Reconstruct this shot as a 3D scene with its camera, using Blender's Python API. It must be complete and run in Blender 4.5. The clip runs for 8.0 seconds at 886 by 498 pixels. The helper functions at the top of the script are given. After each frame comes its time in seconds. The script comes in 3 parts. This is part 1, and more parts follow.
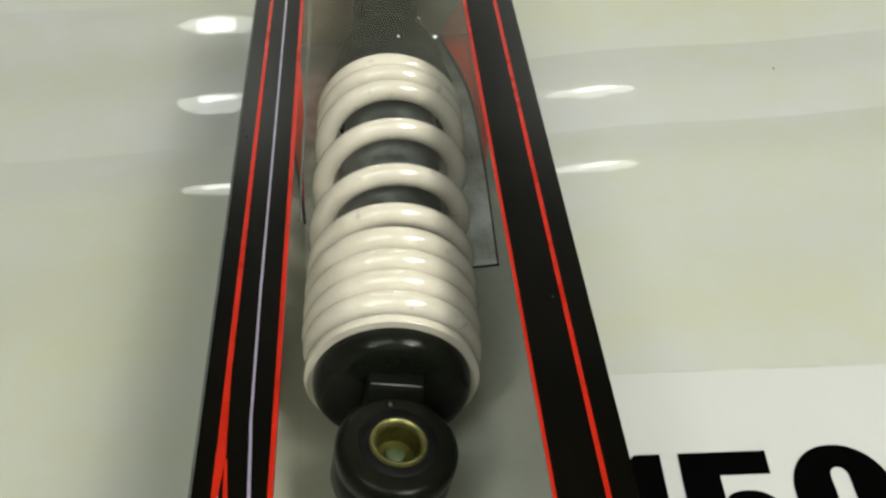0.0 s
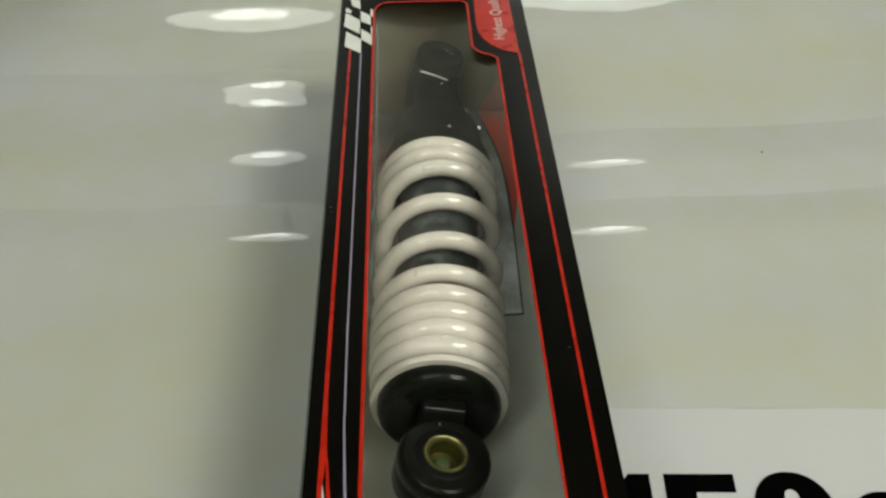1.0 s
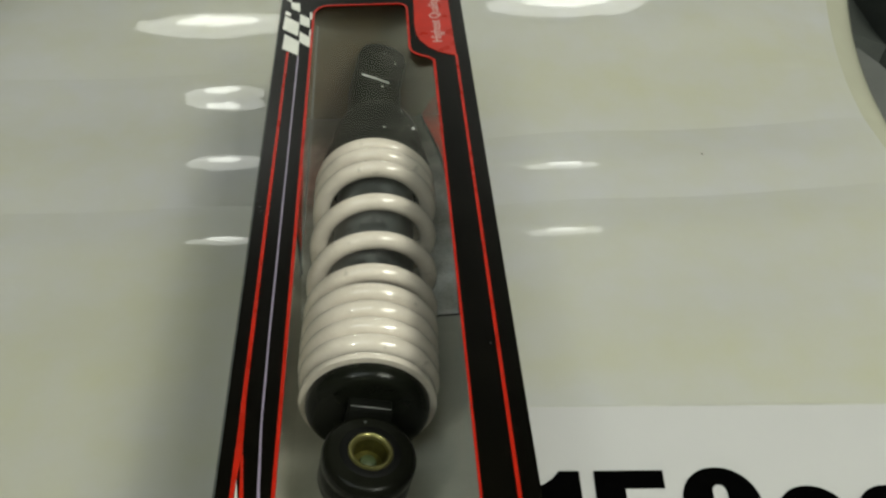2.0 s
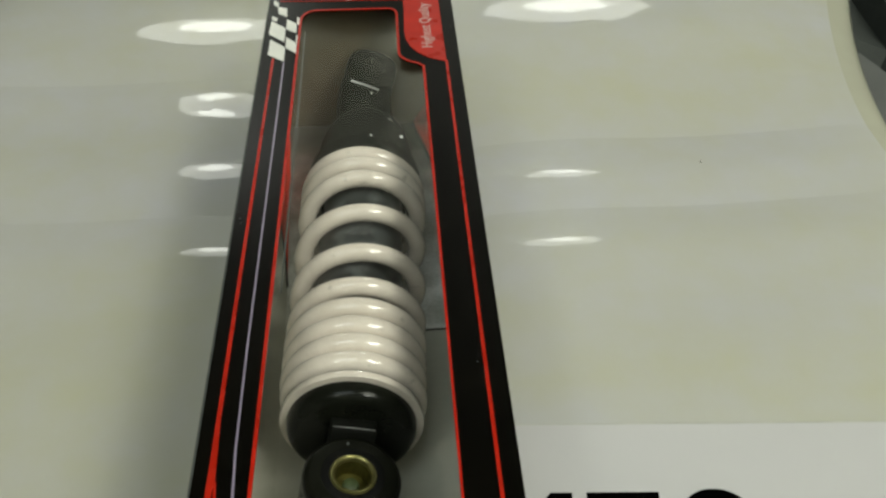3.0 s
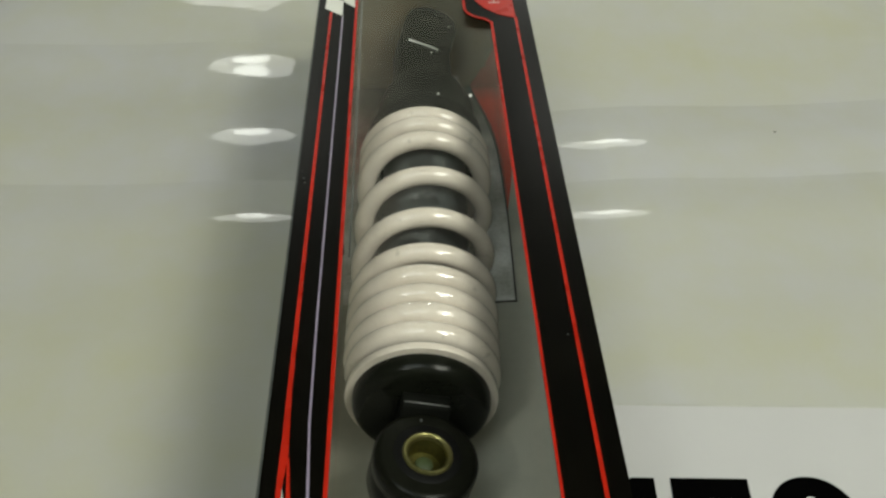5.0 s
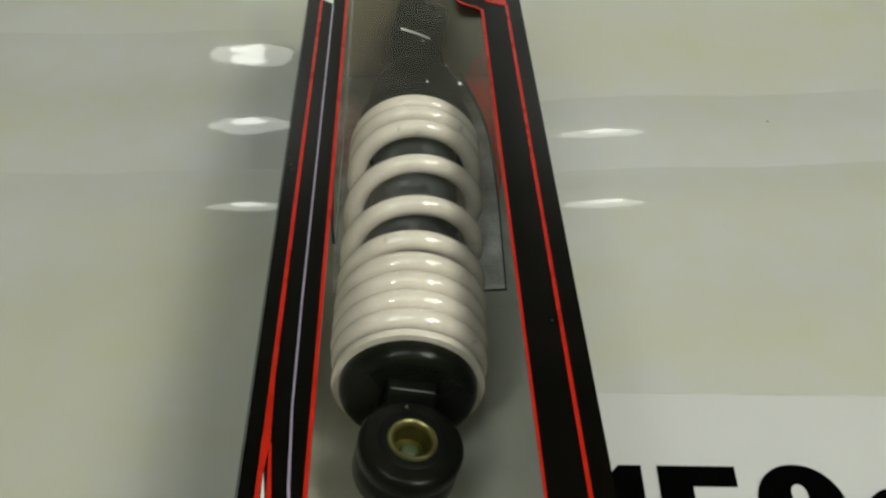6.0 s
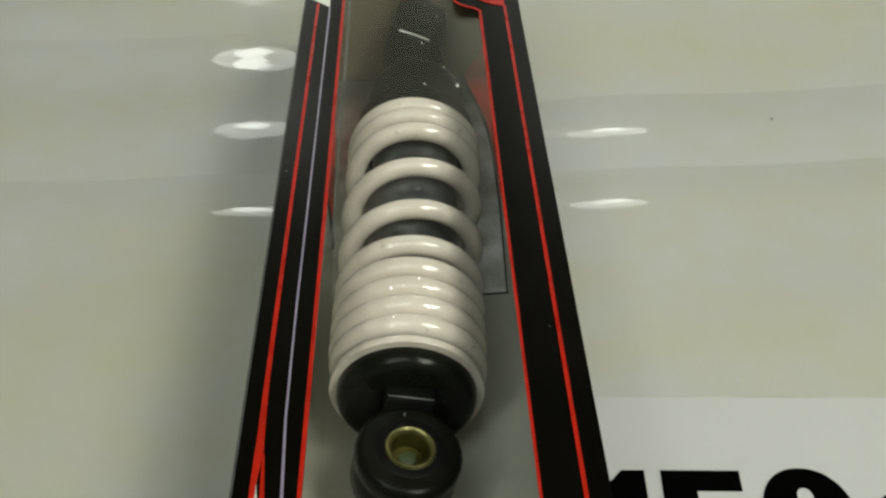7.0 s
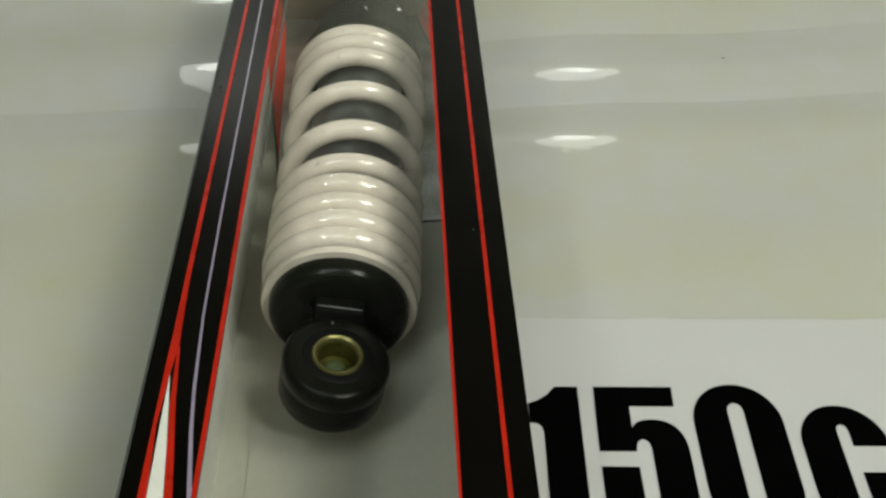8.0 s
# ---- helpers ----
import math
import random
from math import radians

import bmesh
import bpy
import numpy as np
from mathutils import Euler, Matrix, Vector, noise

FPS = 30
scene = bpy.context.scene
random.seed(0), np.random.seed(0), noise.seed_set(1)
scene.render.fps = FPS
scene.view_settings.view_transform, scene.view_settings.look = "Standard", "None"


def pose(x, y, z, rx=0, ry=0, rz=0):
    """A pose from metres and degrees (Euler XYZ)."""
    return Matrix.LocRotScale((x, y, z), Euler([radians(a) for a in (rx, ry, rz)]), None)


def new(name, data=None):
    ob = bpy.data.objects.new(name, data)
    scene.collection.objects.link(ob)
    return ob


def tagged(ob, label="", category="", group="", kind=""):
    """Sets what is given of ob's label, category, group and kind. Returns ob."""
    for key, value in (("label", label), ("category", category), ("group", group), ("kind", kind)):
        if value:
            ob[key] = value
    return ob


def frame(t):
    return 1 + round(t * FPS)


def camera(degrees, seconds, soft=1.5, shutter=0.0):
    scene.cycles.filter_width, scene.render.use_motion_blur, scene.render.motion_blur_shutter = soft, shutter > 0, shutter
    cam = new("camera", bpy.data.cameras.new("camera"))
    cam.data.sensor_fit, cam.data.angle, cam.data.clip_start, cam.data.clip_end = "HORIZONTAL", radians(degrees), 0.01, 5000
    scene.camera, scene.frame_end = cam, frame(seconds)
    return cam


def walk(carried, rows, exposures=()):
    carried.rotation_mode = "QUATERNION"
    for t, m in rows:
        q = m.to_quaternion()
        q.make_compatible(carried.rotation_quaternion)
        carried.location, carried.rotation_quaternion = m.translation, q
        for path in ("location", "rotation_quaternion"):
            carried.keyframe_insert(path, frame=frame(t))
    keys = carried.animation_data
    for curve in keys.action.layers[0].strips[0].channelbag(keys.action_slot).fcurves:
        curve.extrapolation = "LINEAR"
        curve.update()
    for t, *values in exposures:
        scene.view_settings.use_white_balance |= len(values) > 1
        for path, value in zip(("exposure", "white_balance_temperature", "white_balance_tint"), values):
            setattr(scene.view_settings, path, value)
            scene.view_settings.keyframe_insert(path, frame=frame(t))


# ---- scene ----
cam = camera(49.43, 8.0, soft=2.5)
PATH = [
    (0.0, 0.0040, -0.4567, 0.2720, 46.835, 1.850, -4.281),
    (0.1, 0.0061, -0.4480, 0.2724, 47.946, 1.333, -4.196),
    (0.2, 0.0024, -0.4417, 0.2732, 48.978, 0.465, -4.447),
    (0.3, 0.0001, -0.4388, 0.2761, 48.964, 0.089, -4.128),
    (0.5, -0.0036, -0.4452, 0.2944, 47.231, -0.398, -3.307),
    (0.8, -0.0102, -0.4941, 0.3263, 47.728, 0.695, -3.006),
    (1.0, -0.0100, -0.5097, 0.3375, 48.487, 0.664, -2.258),
    (1.5, -0.0011, -0.5170, 0.3347, 48.919, 0.202, -3.015),
    (2.8, 0.0162, -0.5051, 0.3333, 49.542, -0.083, -3.716),
    (3.0, 0.0155, -0.5021, 0.3268, 49.490, 0.070, -3.528),
    (3.5, 0.0064, -0.4937, 0.3196, 48.950, 0.358, -2.893),
    (4.0, -0.0022, -0.4878, 0.3158, 48.559, 0.619, -2.703),
    (4.5, -0.0067, -0.4843, 0.3089, 48.470, 0.146, -2.389),
    (6.0, -0.0004, -0.4865, 0.3031, 47.973, 0.001, -1.951),
    (6.5, 0.0025, -0.4839, 0.3024, 47.839, 0.440, -1.899),
    (7.0, 0.0050, -0.4824, 0.3020, 47.914, 1.020, -1.915),
    (7.5, 0.0050, -0.4820, 0.2989, 48.089, 1.086, -1.809),
    (7.7, 0.0115, -0.4857, 0.2986, 47.513, 1.265, -1.529),
    (7.8, 0.0138, -0.4905, 0.2918, 47.710, 0.668, -1.953),
    (7.9, 0.0185, -0.4944, 0.2881, 47.268, 0.476, -2.237),
    (8.0, 0.0228, -0.4994, 0.2841, 46.823, 0.261, -2.432),
]
walk(cam, [(t, pose(*row)) for t, *row in PATH], exposures=[(0.0, -0.47), (0.5, -0.62), (1.0, -0.93), (3.0, -0.95), (4.5, -0.95), (6.5, -0.94), (8.0, -0.95)])

# ---- light ----
world = bpy.data.worlds.new("world")
scene.world = world
world.use_nodes = True
world.node_tree.nodes["Background"].inputs[0].default_value = (0.8, 0.9, 1.0, 1)
world.node_tree.nodes["Background"].inputs[1].default_value = 0.3

CEILING, FLOOR = 2.25, -0.85
LAMP_Z = 1.50


def area(name, m, sx, sy, watts, colour):
    data = bpy.data.lights.new(name, "AREA")
    data.shape, data.size, data.size_y, data.energy, data.color = "ELLIPSE", sx, sy, watts, colour
    ob = new(name, data)
    ob.matrix_world = m
    return ob


# x, y, watts downwards, width and depth of the bright core, watts upwards
# The pair at y 3.55 is unseen fill for the far wall and film.
LAMPS = [(0.57, 1.96, 1.5, 0.26, 0.24, 0.05), (-0.52, 1.96, 1.5, 0.24, 0.22, 0.05), (0.85, -1.30, 20.0, 0.24, 0.15, 4.0), (-0.66, -1.30, 9.0, 0.22, 0.13, 2.0),
         (0.62, 3.55, 26.0, 0.44, 0.40, 8.0), (-0.62, 3.55, 26.0, 0.44, 0.40, 8.0)]
LIGHT = (0.95, 0.98, 0.89)
for x, y, watts, wide, deep, up in LAMPS:
    area("lamp_bulb_light", pose(x, y, LAMP_Z - 0.035), wide, deep, watts, LIGHT)
    # Added upward light, only to brighten the ceiling for bounce.
    area("added_uplight", pose(x, y, LAMP_Z + 0.09, 180), 0.30, 0.30, up, LIGHT)


# broad flat fill, unseen, added under ceiling behind the camera: x, y, watts, colour
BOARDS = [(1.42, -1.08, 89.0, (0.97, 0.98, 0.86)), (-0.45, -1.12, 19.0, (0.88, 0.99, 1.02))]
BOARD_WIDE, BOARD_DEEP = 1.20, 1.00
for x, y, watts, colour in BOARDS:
    board = area("soft_fill_light", pose(x, y, CEILING - 0.05), BOARD_WIDE, BOARD_DEEP, watts, colour)
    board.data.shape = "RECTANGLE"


# ---- materials ----
def material(name, colour, rough=0.5, metal=0.0, vary=0.08, scale=40.0, bump=0.0, bump_scale=200.0, spec=0.5, coat=0.0, tint=None, stretch=(1, 1, 1), spots=None):
    m = bpy.data.materials.new(name)
    m.use_nodes = True
    n, l = m.node_tree.nodes, m.node_tree.links
    b = n["Principled BSDF"]
    co = n.new("ShaderNodeTexCoord")
    big, fine = n.new("ShaderNodeTexNoise"), n.new("ShaderNodeTexNoise")
    big.inputs["Scale"].default_value, fine.inputs["Scale"].default_value = scale, scale * 9
    big.inputs["Detail"].default_value = fine.inputs["Detail"].default_value = 4
    shape = n.new("ShaderNodeMapping")
    shape.inputs["Scale"].default_value = stretch
    l.new(co.outputs["Object"], shape.inputs["Vector"])
    l.new(shape.outputs["Vector"], big.inputs["Vector"])
    l.new(co.outputs["Object"], fine.inputs["Vector"])
    add = n.new("ShaderNodeMath")
    add.operation = "MULTIPLY_ADD"
    add.inputs[1].default_value = 0.4
    l.new(fine.outputs["Fac"], add.inputs[0])
    l.new(big.outputs["Fac"], add.inputs[2])
    ramp = n.new("ShaderNodeValToRGB")
    ramp.color_ramp.elements[0].position, ramp.color_ramp.elements[1].position = 0.45, 0.95
    dark = tint or [c * (1 - vary * 2) for c in colour]
    ramp.color_ramp.elements[0].color = (*dark, 1)
    ramp.color_ramp.elements[1].color = (*[min(1, c * (1 + vary)) for c in colour], 1)
    l.new(add.outputs[0], ramp.inputs["Fac"])
    l.new(ramp.outputs["Color"], b.inputs["Base Color"])
    if spots:
        where, cut, mix = n.new("ShaderNodeTexNoise"), n.new("ShaderNodeMapRange"), n.new("ShaderNodeMix")
        where.inputs["Scale"].default_value, where.inputs["Detail"].default_value = spots[0], 5
        cut.inputs["From Min"].default_value, cut.inputs["From Max"].default_value = spots[1], spots[1] + 0.06
        cut.inputs["To Max"].default_value = 0.55
        mix.data_type = "RGBA"
        l.new(co.outputs["Object"], where.inputs["Vector"])
        l.new(where.outputs["Fac"], cut.inputs["Value"])
        l.new(cut.outputs["Result"], mix.inputs["Factor"])
        l.new(ramp.outputs["Color"], mix.inputs["A"])
        mix.inputs["B"].default_value = (*spots[2], 1)
        l.new(mix.outputs["Result"], b.inputs["Base Color"])
    rr = n.new("ShaderNodeMapRange")
    rr.inputs["To Min"].default_value, rr.inputs["To Max"].default_value = rough * 0.8, min(1, rough * 1.25)
    l.new(big.outputs["Fac"], rr.inputs["Value"])
    l.new(rr.outputs["Result"], b.inputs["Roughness"])
    b.inputs["Metallic"].default_value = metal
    b.inputs["Specular IOR Level"].default_value = spec
    b.inputs["Coat Weight"].default_value = coat
    b.inputs["Coat Roughness"].default_value = 0.08
    if bump:
        t, bu = n.new("ShaderNodeTexNoise"), n.new("ShaderNodeBump")
        t.inputs["Scale"].default_value, t.inputs["Detail"].default_value = bump_scale, 3
        bu.inputs["Strength"].default_value, bu.inputs["Distance"].default_value = bump, 0.001
        l.new(co.outputs["Object"], t.inputs["Vector"])
        l.new(t.outputs["Fac"], bu.inputs["Height"])
        l.new(bu.outputs["Normal"], b.inputs["Normal"])
    return m


def glowing(name, colour, strength):
    m = bpy.data.materials.new(name)
    m.use_nodes = True
    b = m.node_tree.nodes["Principled BSDF"]
    b.inputs["Base Color"].default_value = (0.8, 0.8, 0.78, 1)
    b.inputs["Emission Color"].default_value = (*colour, 1)
    b.inputs["Emission Strength"].default_value = strength
    return m


def film_material():
    m = bpy.data.materials.new("clear_film")
    m.use_nodes = True
    n, l = m.node_tree.nodes, m.node_tree.links
    n.remove(n["Principled BSDF"])
    clear, gloss, mix, fres = (n.new("ShaderNode" + k) for k in ("BsdfTransparent", "BsdfGlossy", "MixShader", "LayerWeight"))
    clear.inputs["Color"].default_value = (0.96, 0.965, 0.95, 1)
    gloss.inputs["Color"].default_value = (0.95, 0.95, 0.80, 1)
    gloss.inputs["Roughness"].default_value = 0.30
    fres.inputs["Blend"].default_value = 0.5
    rise = n.new("ShaderNodeMapRange")
    rise.interpolation_type = "SMOOTHSTEP"
    for k, v in (("From Min", 0.26), ("From Max", 0.66), ("To Min", 0.0), ("To Max", 0.085)):
        rise.inputs[k].default_value = v
    l.new(fres.outputs["Facing"], rise.inputs["Value"])
    co, t, bu = n.new("ShaderNodeTexCoord"), n.new("ShaderNodeTexNoise"), n.new("ShaderNodeBump")
    t.inputs["Scale"].default_value = 45
    bu.inputs["Strength"].default_value, bu.inputs["Distance"].default_value = 0.12, 0.002
    l.new(co.outputs["Object"], t.inputs["Vector"])
    l.new(t.outputs["Fac"], bu.inputs["Height"])
    l.new(bu.outputs["Normal"], gloss.inputs["Normal"])
    l.new(rise.outputs["Result"], mix.inputs["Fac"])
    l.new(clear.outputs[0], mix.inputs[1])
    l.new(gloss.outputs[0], mix.inputs[2])
    l.new(mix.outputs[0], n["Material Output"].inputs["Surface"])
    return m


# Yellow and bluish bands in the colour stand in for the room's reflections.
PANEL_WHITE = material("white_gloss_plastic", (0.430, 0.430, 0.440), 0.022, vary=0.015, scale=5, spec=0.5, tint=(0.412, 0.408, 0.300), bump=0.15, bump_scale=45, stretch=(0.55, 1.5, 1))
# White plastic edge; the yellow tone paints in a warm reflection.
EDGE_WHITE = material("warm_reflection_white", (0.385, 0.382, 0.295), 0.08, vary=0.03, scale=9)
EDGE_GLUE = material("yellowed_glue", (0.41, 0.41, 0.355), 0.3, vary=0.1, scale=30)
STICKER_WHITE = material("white_vinyl", (0.485, 0.480, 0.472), 0.10, vary=0.01, scale=8)
LETTER_BLACK = material("black_vinyl", (0.0008, 0.0008, 0.0008), 0.5, vary=0.2, scale=60, spec=0.01)
BOX_BLACK = material("black_laminated_card", (0.0018, 0.0015, 0.0007), 0.20, vary=0.25, scale=50, spec=0.065)
BOX_RED = material("red_print", (0.40, 0.014, 0.0045), 0.28, vary=0.12, scale=80, spec=0.1)
BOX_WHITE = material("white_print", (0.62, 0.62, 0.56), 0.3, vary=0.05, scale=80)
BOX_LETTER = material("pale_pink_print", (0.50, 0.36, 0.33), 0.3, vary=0.08, scale=90)
CHIP = material("dull_card_chip", (0.022, 0.024, 0.022), 0.7, vary=0.3, scale=300)
WORN = material("worn_card_edge", (0.06, 0.066, 0.06), 0.6, vary=0.3, scale=200)
BOX_LILAC = material("lilac_grey_print", (0.25, 0.21, 0.29), 0.3, vary=0.1, scale=80)
CARD_GREY = material("grey_white_card", (0.43, 0.425, 0.355), 0.65, vary=0.06, scale=30, bump=0.05, bump_scale=900)


def toned_print(name, stops, clouds):
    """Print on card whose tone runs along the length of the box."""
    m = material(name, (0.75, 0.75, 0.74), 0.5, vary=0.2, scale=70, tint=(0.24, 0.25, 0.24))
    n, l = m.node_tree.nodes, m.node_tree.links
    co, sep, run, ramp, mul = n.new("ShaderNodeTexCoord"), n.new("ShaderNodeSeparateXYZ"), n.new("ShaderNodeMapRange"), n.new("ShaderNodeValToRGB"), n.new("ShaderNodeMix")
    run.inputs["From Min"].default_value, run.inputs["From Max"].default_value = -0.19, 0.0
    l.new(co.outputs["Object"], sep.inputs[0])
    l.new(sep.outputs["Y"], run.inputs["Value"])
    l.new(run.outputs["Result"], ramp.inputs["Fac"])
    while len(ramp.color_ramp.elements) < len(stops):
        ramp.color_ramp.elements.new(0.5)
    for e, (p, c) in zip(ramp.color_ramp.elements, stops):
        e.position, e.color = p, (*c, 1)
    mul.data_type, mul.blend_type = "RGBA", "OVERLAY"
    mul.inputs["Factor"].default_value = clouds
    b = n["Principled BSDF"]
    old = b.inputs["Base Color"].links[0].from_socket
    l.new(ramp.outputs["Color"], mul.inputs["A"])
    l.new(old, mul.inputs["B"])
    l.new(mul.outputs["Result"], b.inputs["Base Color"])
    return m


# Clouded grey print; the dark far end is shade put into the colour.
FIELD_PRINT = toned_print("clouded_print_with_shade", [(0.0, (0.58, 0.58, 0.54)), (0.45, (0.56, 0.56, 0.53)), (0.63, (0.48, 0.48, 0.45)), (0.77, (0.21, 0.212, 0.19)), (0.88, (0.105, 0.106, 0.090)), (1.0, (0.060, 0.058, 0.045))], 0.8)
# Brighter than the box red in place of missing light; darker at far end.
TRAY_RED = toned_print("brightened_red_print", [(0.0, (0.72, 0.055, 0.022)), (0.89, (0.72, 0.055, 0.022)), (0.95, (0.44, 0.052, 0.025)), (1.0, (0.14, 0.065, 0.042))], 0.15)
CARD_BROWN = material("brown_kraft_card", (0.11, 0.086, 0.046), 0.8, vary=0.12, scale=60, bump=0.08, bump_scale=700)
EDGE_DARK = material("dark_print_line", (0.035, 0.030, 0.026), 0.5)
COIL_WHITE = material("cream_powder_coat", (0.685, 0.620, 0.540), 0.10, vary=0.035, scale=75, tint=(0.60, 0.535, 0.455), spots=(140, 0.655, (0.36, 0.32, 0.26)), bump=0.02, bump_scale=250, spec=0.5, coat=0.55)
STEEL_BLACK = material("black_gloss_paint", (0.005, 0.0055, 0.005), 0.13, vary=0.2, scale=70, spec=0.4)
# Base lifted towards olive to carry the film's faint haze.
CUP_BLACK = material("black_cup_paint", (0.0085, 0.0095, 0.0065), 0.20, vary=0.2, scale=70, spec=0.16)
CARD_SHEET = material("pale_card_sheet", (0.45, 0.445, 0.375), 0.65, vary=0.05, scale=30, bump=0.05, bump_scale=900)
CARD_INNER = material("grey_inner_board", (0.64, 0.64, 0.58), 0.7, vary=0.08, scale=30, bump=0.05, bump_scale=900)
BORE = material("olive_plated_bore", (0.11, 0.10, 0.022), 0.35, metal=0.7, vary=0.2, scale=100, tint=(0.05, 0.044, 0.009))
SPOT_GREEN = material("pale_green_spot", (0.050, 0.072, 0.026), 0.5, vary=0.15, scale=150)
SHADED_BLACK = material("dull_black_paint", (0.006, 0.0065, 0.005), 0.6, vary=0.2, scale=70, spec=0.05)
NECK_GLINT = material("neck_edge_highlight", (0.22, 0.22, 0.21), 0.3, vary=0.15, scale=200)
# Film haze is put into this black too, as an olive lift.
EYE_BLACK = material("satin_black_paint", (0.0085, 0.0090, 0.0060), 0.24, vary=0.2, scale=70, spec=0.10)
RUBBER = material("black_rubber", (0.005, 0.005, 0.0045), 0.5, vary=0.2, scale=90, spec=0.10)
ZINC = material("yellow_zinc_plate", (0.27, 0.245, 0.10), 0.32, metal=0.85, vary=0.2, scale=120, tint=(0.13, 0.125, 0.04))
# Pale streaks and spots are scuffs plus painted reflections of lamps and coils.
TUBE_GREY = material("streaked_black_damper", (0.065, 0.072, 0.070), 0.34, vary=0.3, scale=110, spec=0.4, tint=(0.008, 0.010, 0.009), stretch=(0.25, 2.0, 0.25), spots=(70, 0.57, (0.12, 0.132, 0.128)))
LINT = material("pale_lint", (0.8, 0.8, 0.78), 0.8)
FILM = film_material()
CREASE = material("grey_crease_tone", (0.075, 0.08, 0.075), 0.4)
DARK_WALL = material("low_bounce_wall", (0.16, 0.165, 0.14), 0.7, vary=0.08, scale=2, bump=0.03)
WALL_PAINT = material("pale_wall_paint", (0.58, 0.59, 0.54), 0.8, vary=0.04, scale=2, bump=0.03)
CEIL_PAINT = material("ceiling_paint", (0.78, 0.79, 0.76), 0.85, vary=0.04, scale=1.5)
FLOOR_MAT = material("grey_concrete", (0.10, 0.105, 0.10), 0.7, vary=0.12, scale=4, bump=0.05)
STAND_MAT = material("grey_painted_steel", (0.22, 0.22, 0.21), 0.5, vary=0.05, scale=5)
BIN_MAT = material("dark_green_grey_cloth", (0.048, 0.055, 0.049), 0.85, vary=0.15, scale=25, bump=0.1, bump_scale=300)
DOME = glowing("lit_diffuser", (0.95, 0.985, 0.85), 0.8)
DOME_BRIGHT = glowing("brightly_lit_diffuser", (0.97, 0.985, 0.90), 6.0)


# ---- mesh helpers ----
def part(name, bm, mat, parent=None, label="", smooth=False):
    bmesh.ops.recalc_face_normals(bm, faces=bm.faces[:])
    me = bpy.data.meshes.new(name)
    bm.to_mesh(me)
    bm.free()
    me.materials.append(mat)
    if smooth:
        me.shade_smooth()
        me.set_sharp_from_angle(angle=radians(38))
    ob = new(name, me)
    if parent:
        ob.parent = parent
        ob.matrix_parent_inverse = parent.matrix_world.inverted()
    if label:
        ob["label"] = label
    return ob


def thing(name, label, category, at=(0, 0, 0), kind="", group=""):
    ob = new(name)
    ob.empty_display_size = 0.02
    ob.matrix_world = Matrix.Translation(at)
    bpy.context.view_layer.update()
    return tagged(ob, label, category, group, kind)


def plate(outer, z0, z1, holes=(), m=None):
    """A flat plate between two heights, with holes."""
    bm = bmesh.new()
    rings = []
    for loop in (outer, *holes):
        vs = [bm.verts.new((x, y, z1)) for x, y in loop]
        rings.append(vs)
        for a, b in zip(vs, vs[1:] + vs[:1]):
            bm.edges.new((a, b))
    if holes:
        bmesh.ops.triangle_fill(bm, use_beauty=True, edges=bm.edges[:])
    else:
        bm.faces.new(rings[0])
    got = bmesh.ops.extrude_face_region(bm, geom=bm.faces[:])
    bmesh.ops.translate(bm, vec=(0, 0, z0 - z1), verts=[v for v in got["geom"] if isinstance(v, bmesh.types.BMVert)])
    if m:
        bmesh.ops.transform(bm, matrix=m, verts=bm.verts[:])
    return bm


def box(x0, x1, y0, y1, z0, z1, bevel=0.0, seg=2):
    bm = bmesh.new()
    bmesh.ops.create_cube(bm, size=1)
    bmesh.ops.transform(bm, matrix=Matrix.LocRotScale(((x0 + x1) / 2, (y0 + y1) / 2, (z0 + z1) / 2), None, (x1 - x0, y1 - y0, z1 - z0)), verts=bm.verts[:])
    if bevel:
        bmesh.ops.bevel(bm, geom=bm.edges[:], offset=bevel, segments=seg, profile=0.5, affect="EDGES")
    return bm


def lathe(profile, m, seg=64, closed=False):
    """Turns a profile of (radius, height) round the local z axis, placed by m."""
    bm = bmesh.new()
    rings = []
    for r, h in profile:
        if r < 1e-6:
            rings.append([bm.verts.new((0, 0, h))])
        else:
            rings.append([bm.verts.new((r * math.cos(2 * math.pi * k / seg), r * math.sin(2 * math.pi * k / seg), h)) for k in range(seg)])
    pairs = list(zip(rings, rings[1:])) + ([(rings[-1], rings[0])] if closed else [])
    for a, b in pairs:
        for k in range(seg):
            q = [a[k % len(a)], a[(k + 1) % len(a)], b[(k + 1) % len(b)], b[k % len(b)]]
            q = list(dict.fromkeys(q))
            if len(q) > 2:
                bm.faces.new(q)
    bmesh.ops.transform(bm, matrix=m, verts=bm.verts[:])
    return bm


def sweep(points, radius, seg=16, flat=None):
    """A round bar along points; flat(i) may give a scale of its radius."""
    bm = bmesh.new()
    pts = [Vector(p) for p in points]
    rings = []
    side = None
    for i, p in enumerate(pts):
        d = (pts[min(i + 1, len(pts) - 1)] - pts[max(i - 1, 0)]).normalized()
        if side is None:
            side = d.orthogonal().normalized()
        side = (side - d * side.dot(d)).normalized()
        up = d.cross(side)
        r = radius * (flat(i / (len(pts) - 1)) if flat else 1)
        rings.append([bm.verts.new(p + side * (r * math.cos(2 * math.pi * k / seg)) + up * (r * math.sin(2 * math.pi * k / seg))) for k in range(seg)])
    for a, b in zip(rings, rings[1:]):
        for k in range(seg):
            bm.faces.new((a[k], a[(k + 1) % seg], b[(k + 1) % seg], b[k]))
    bm.faces.new(rings[0])
    bm.faces.new(rings[-1])
    return bm


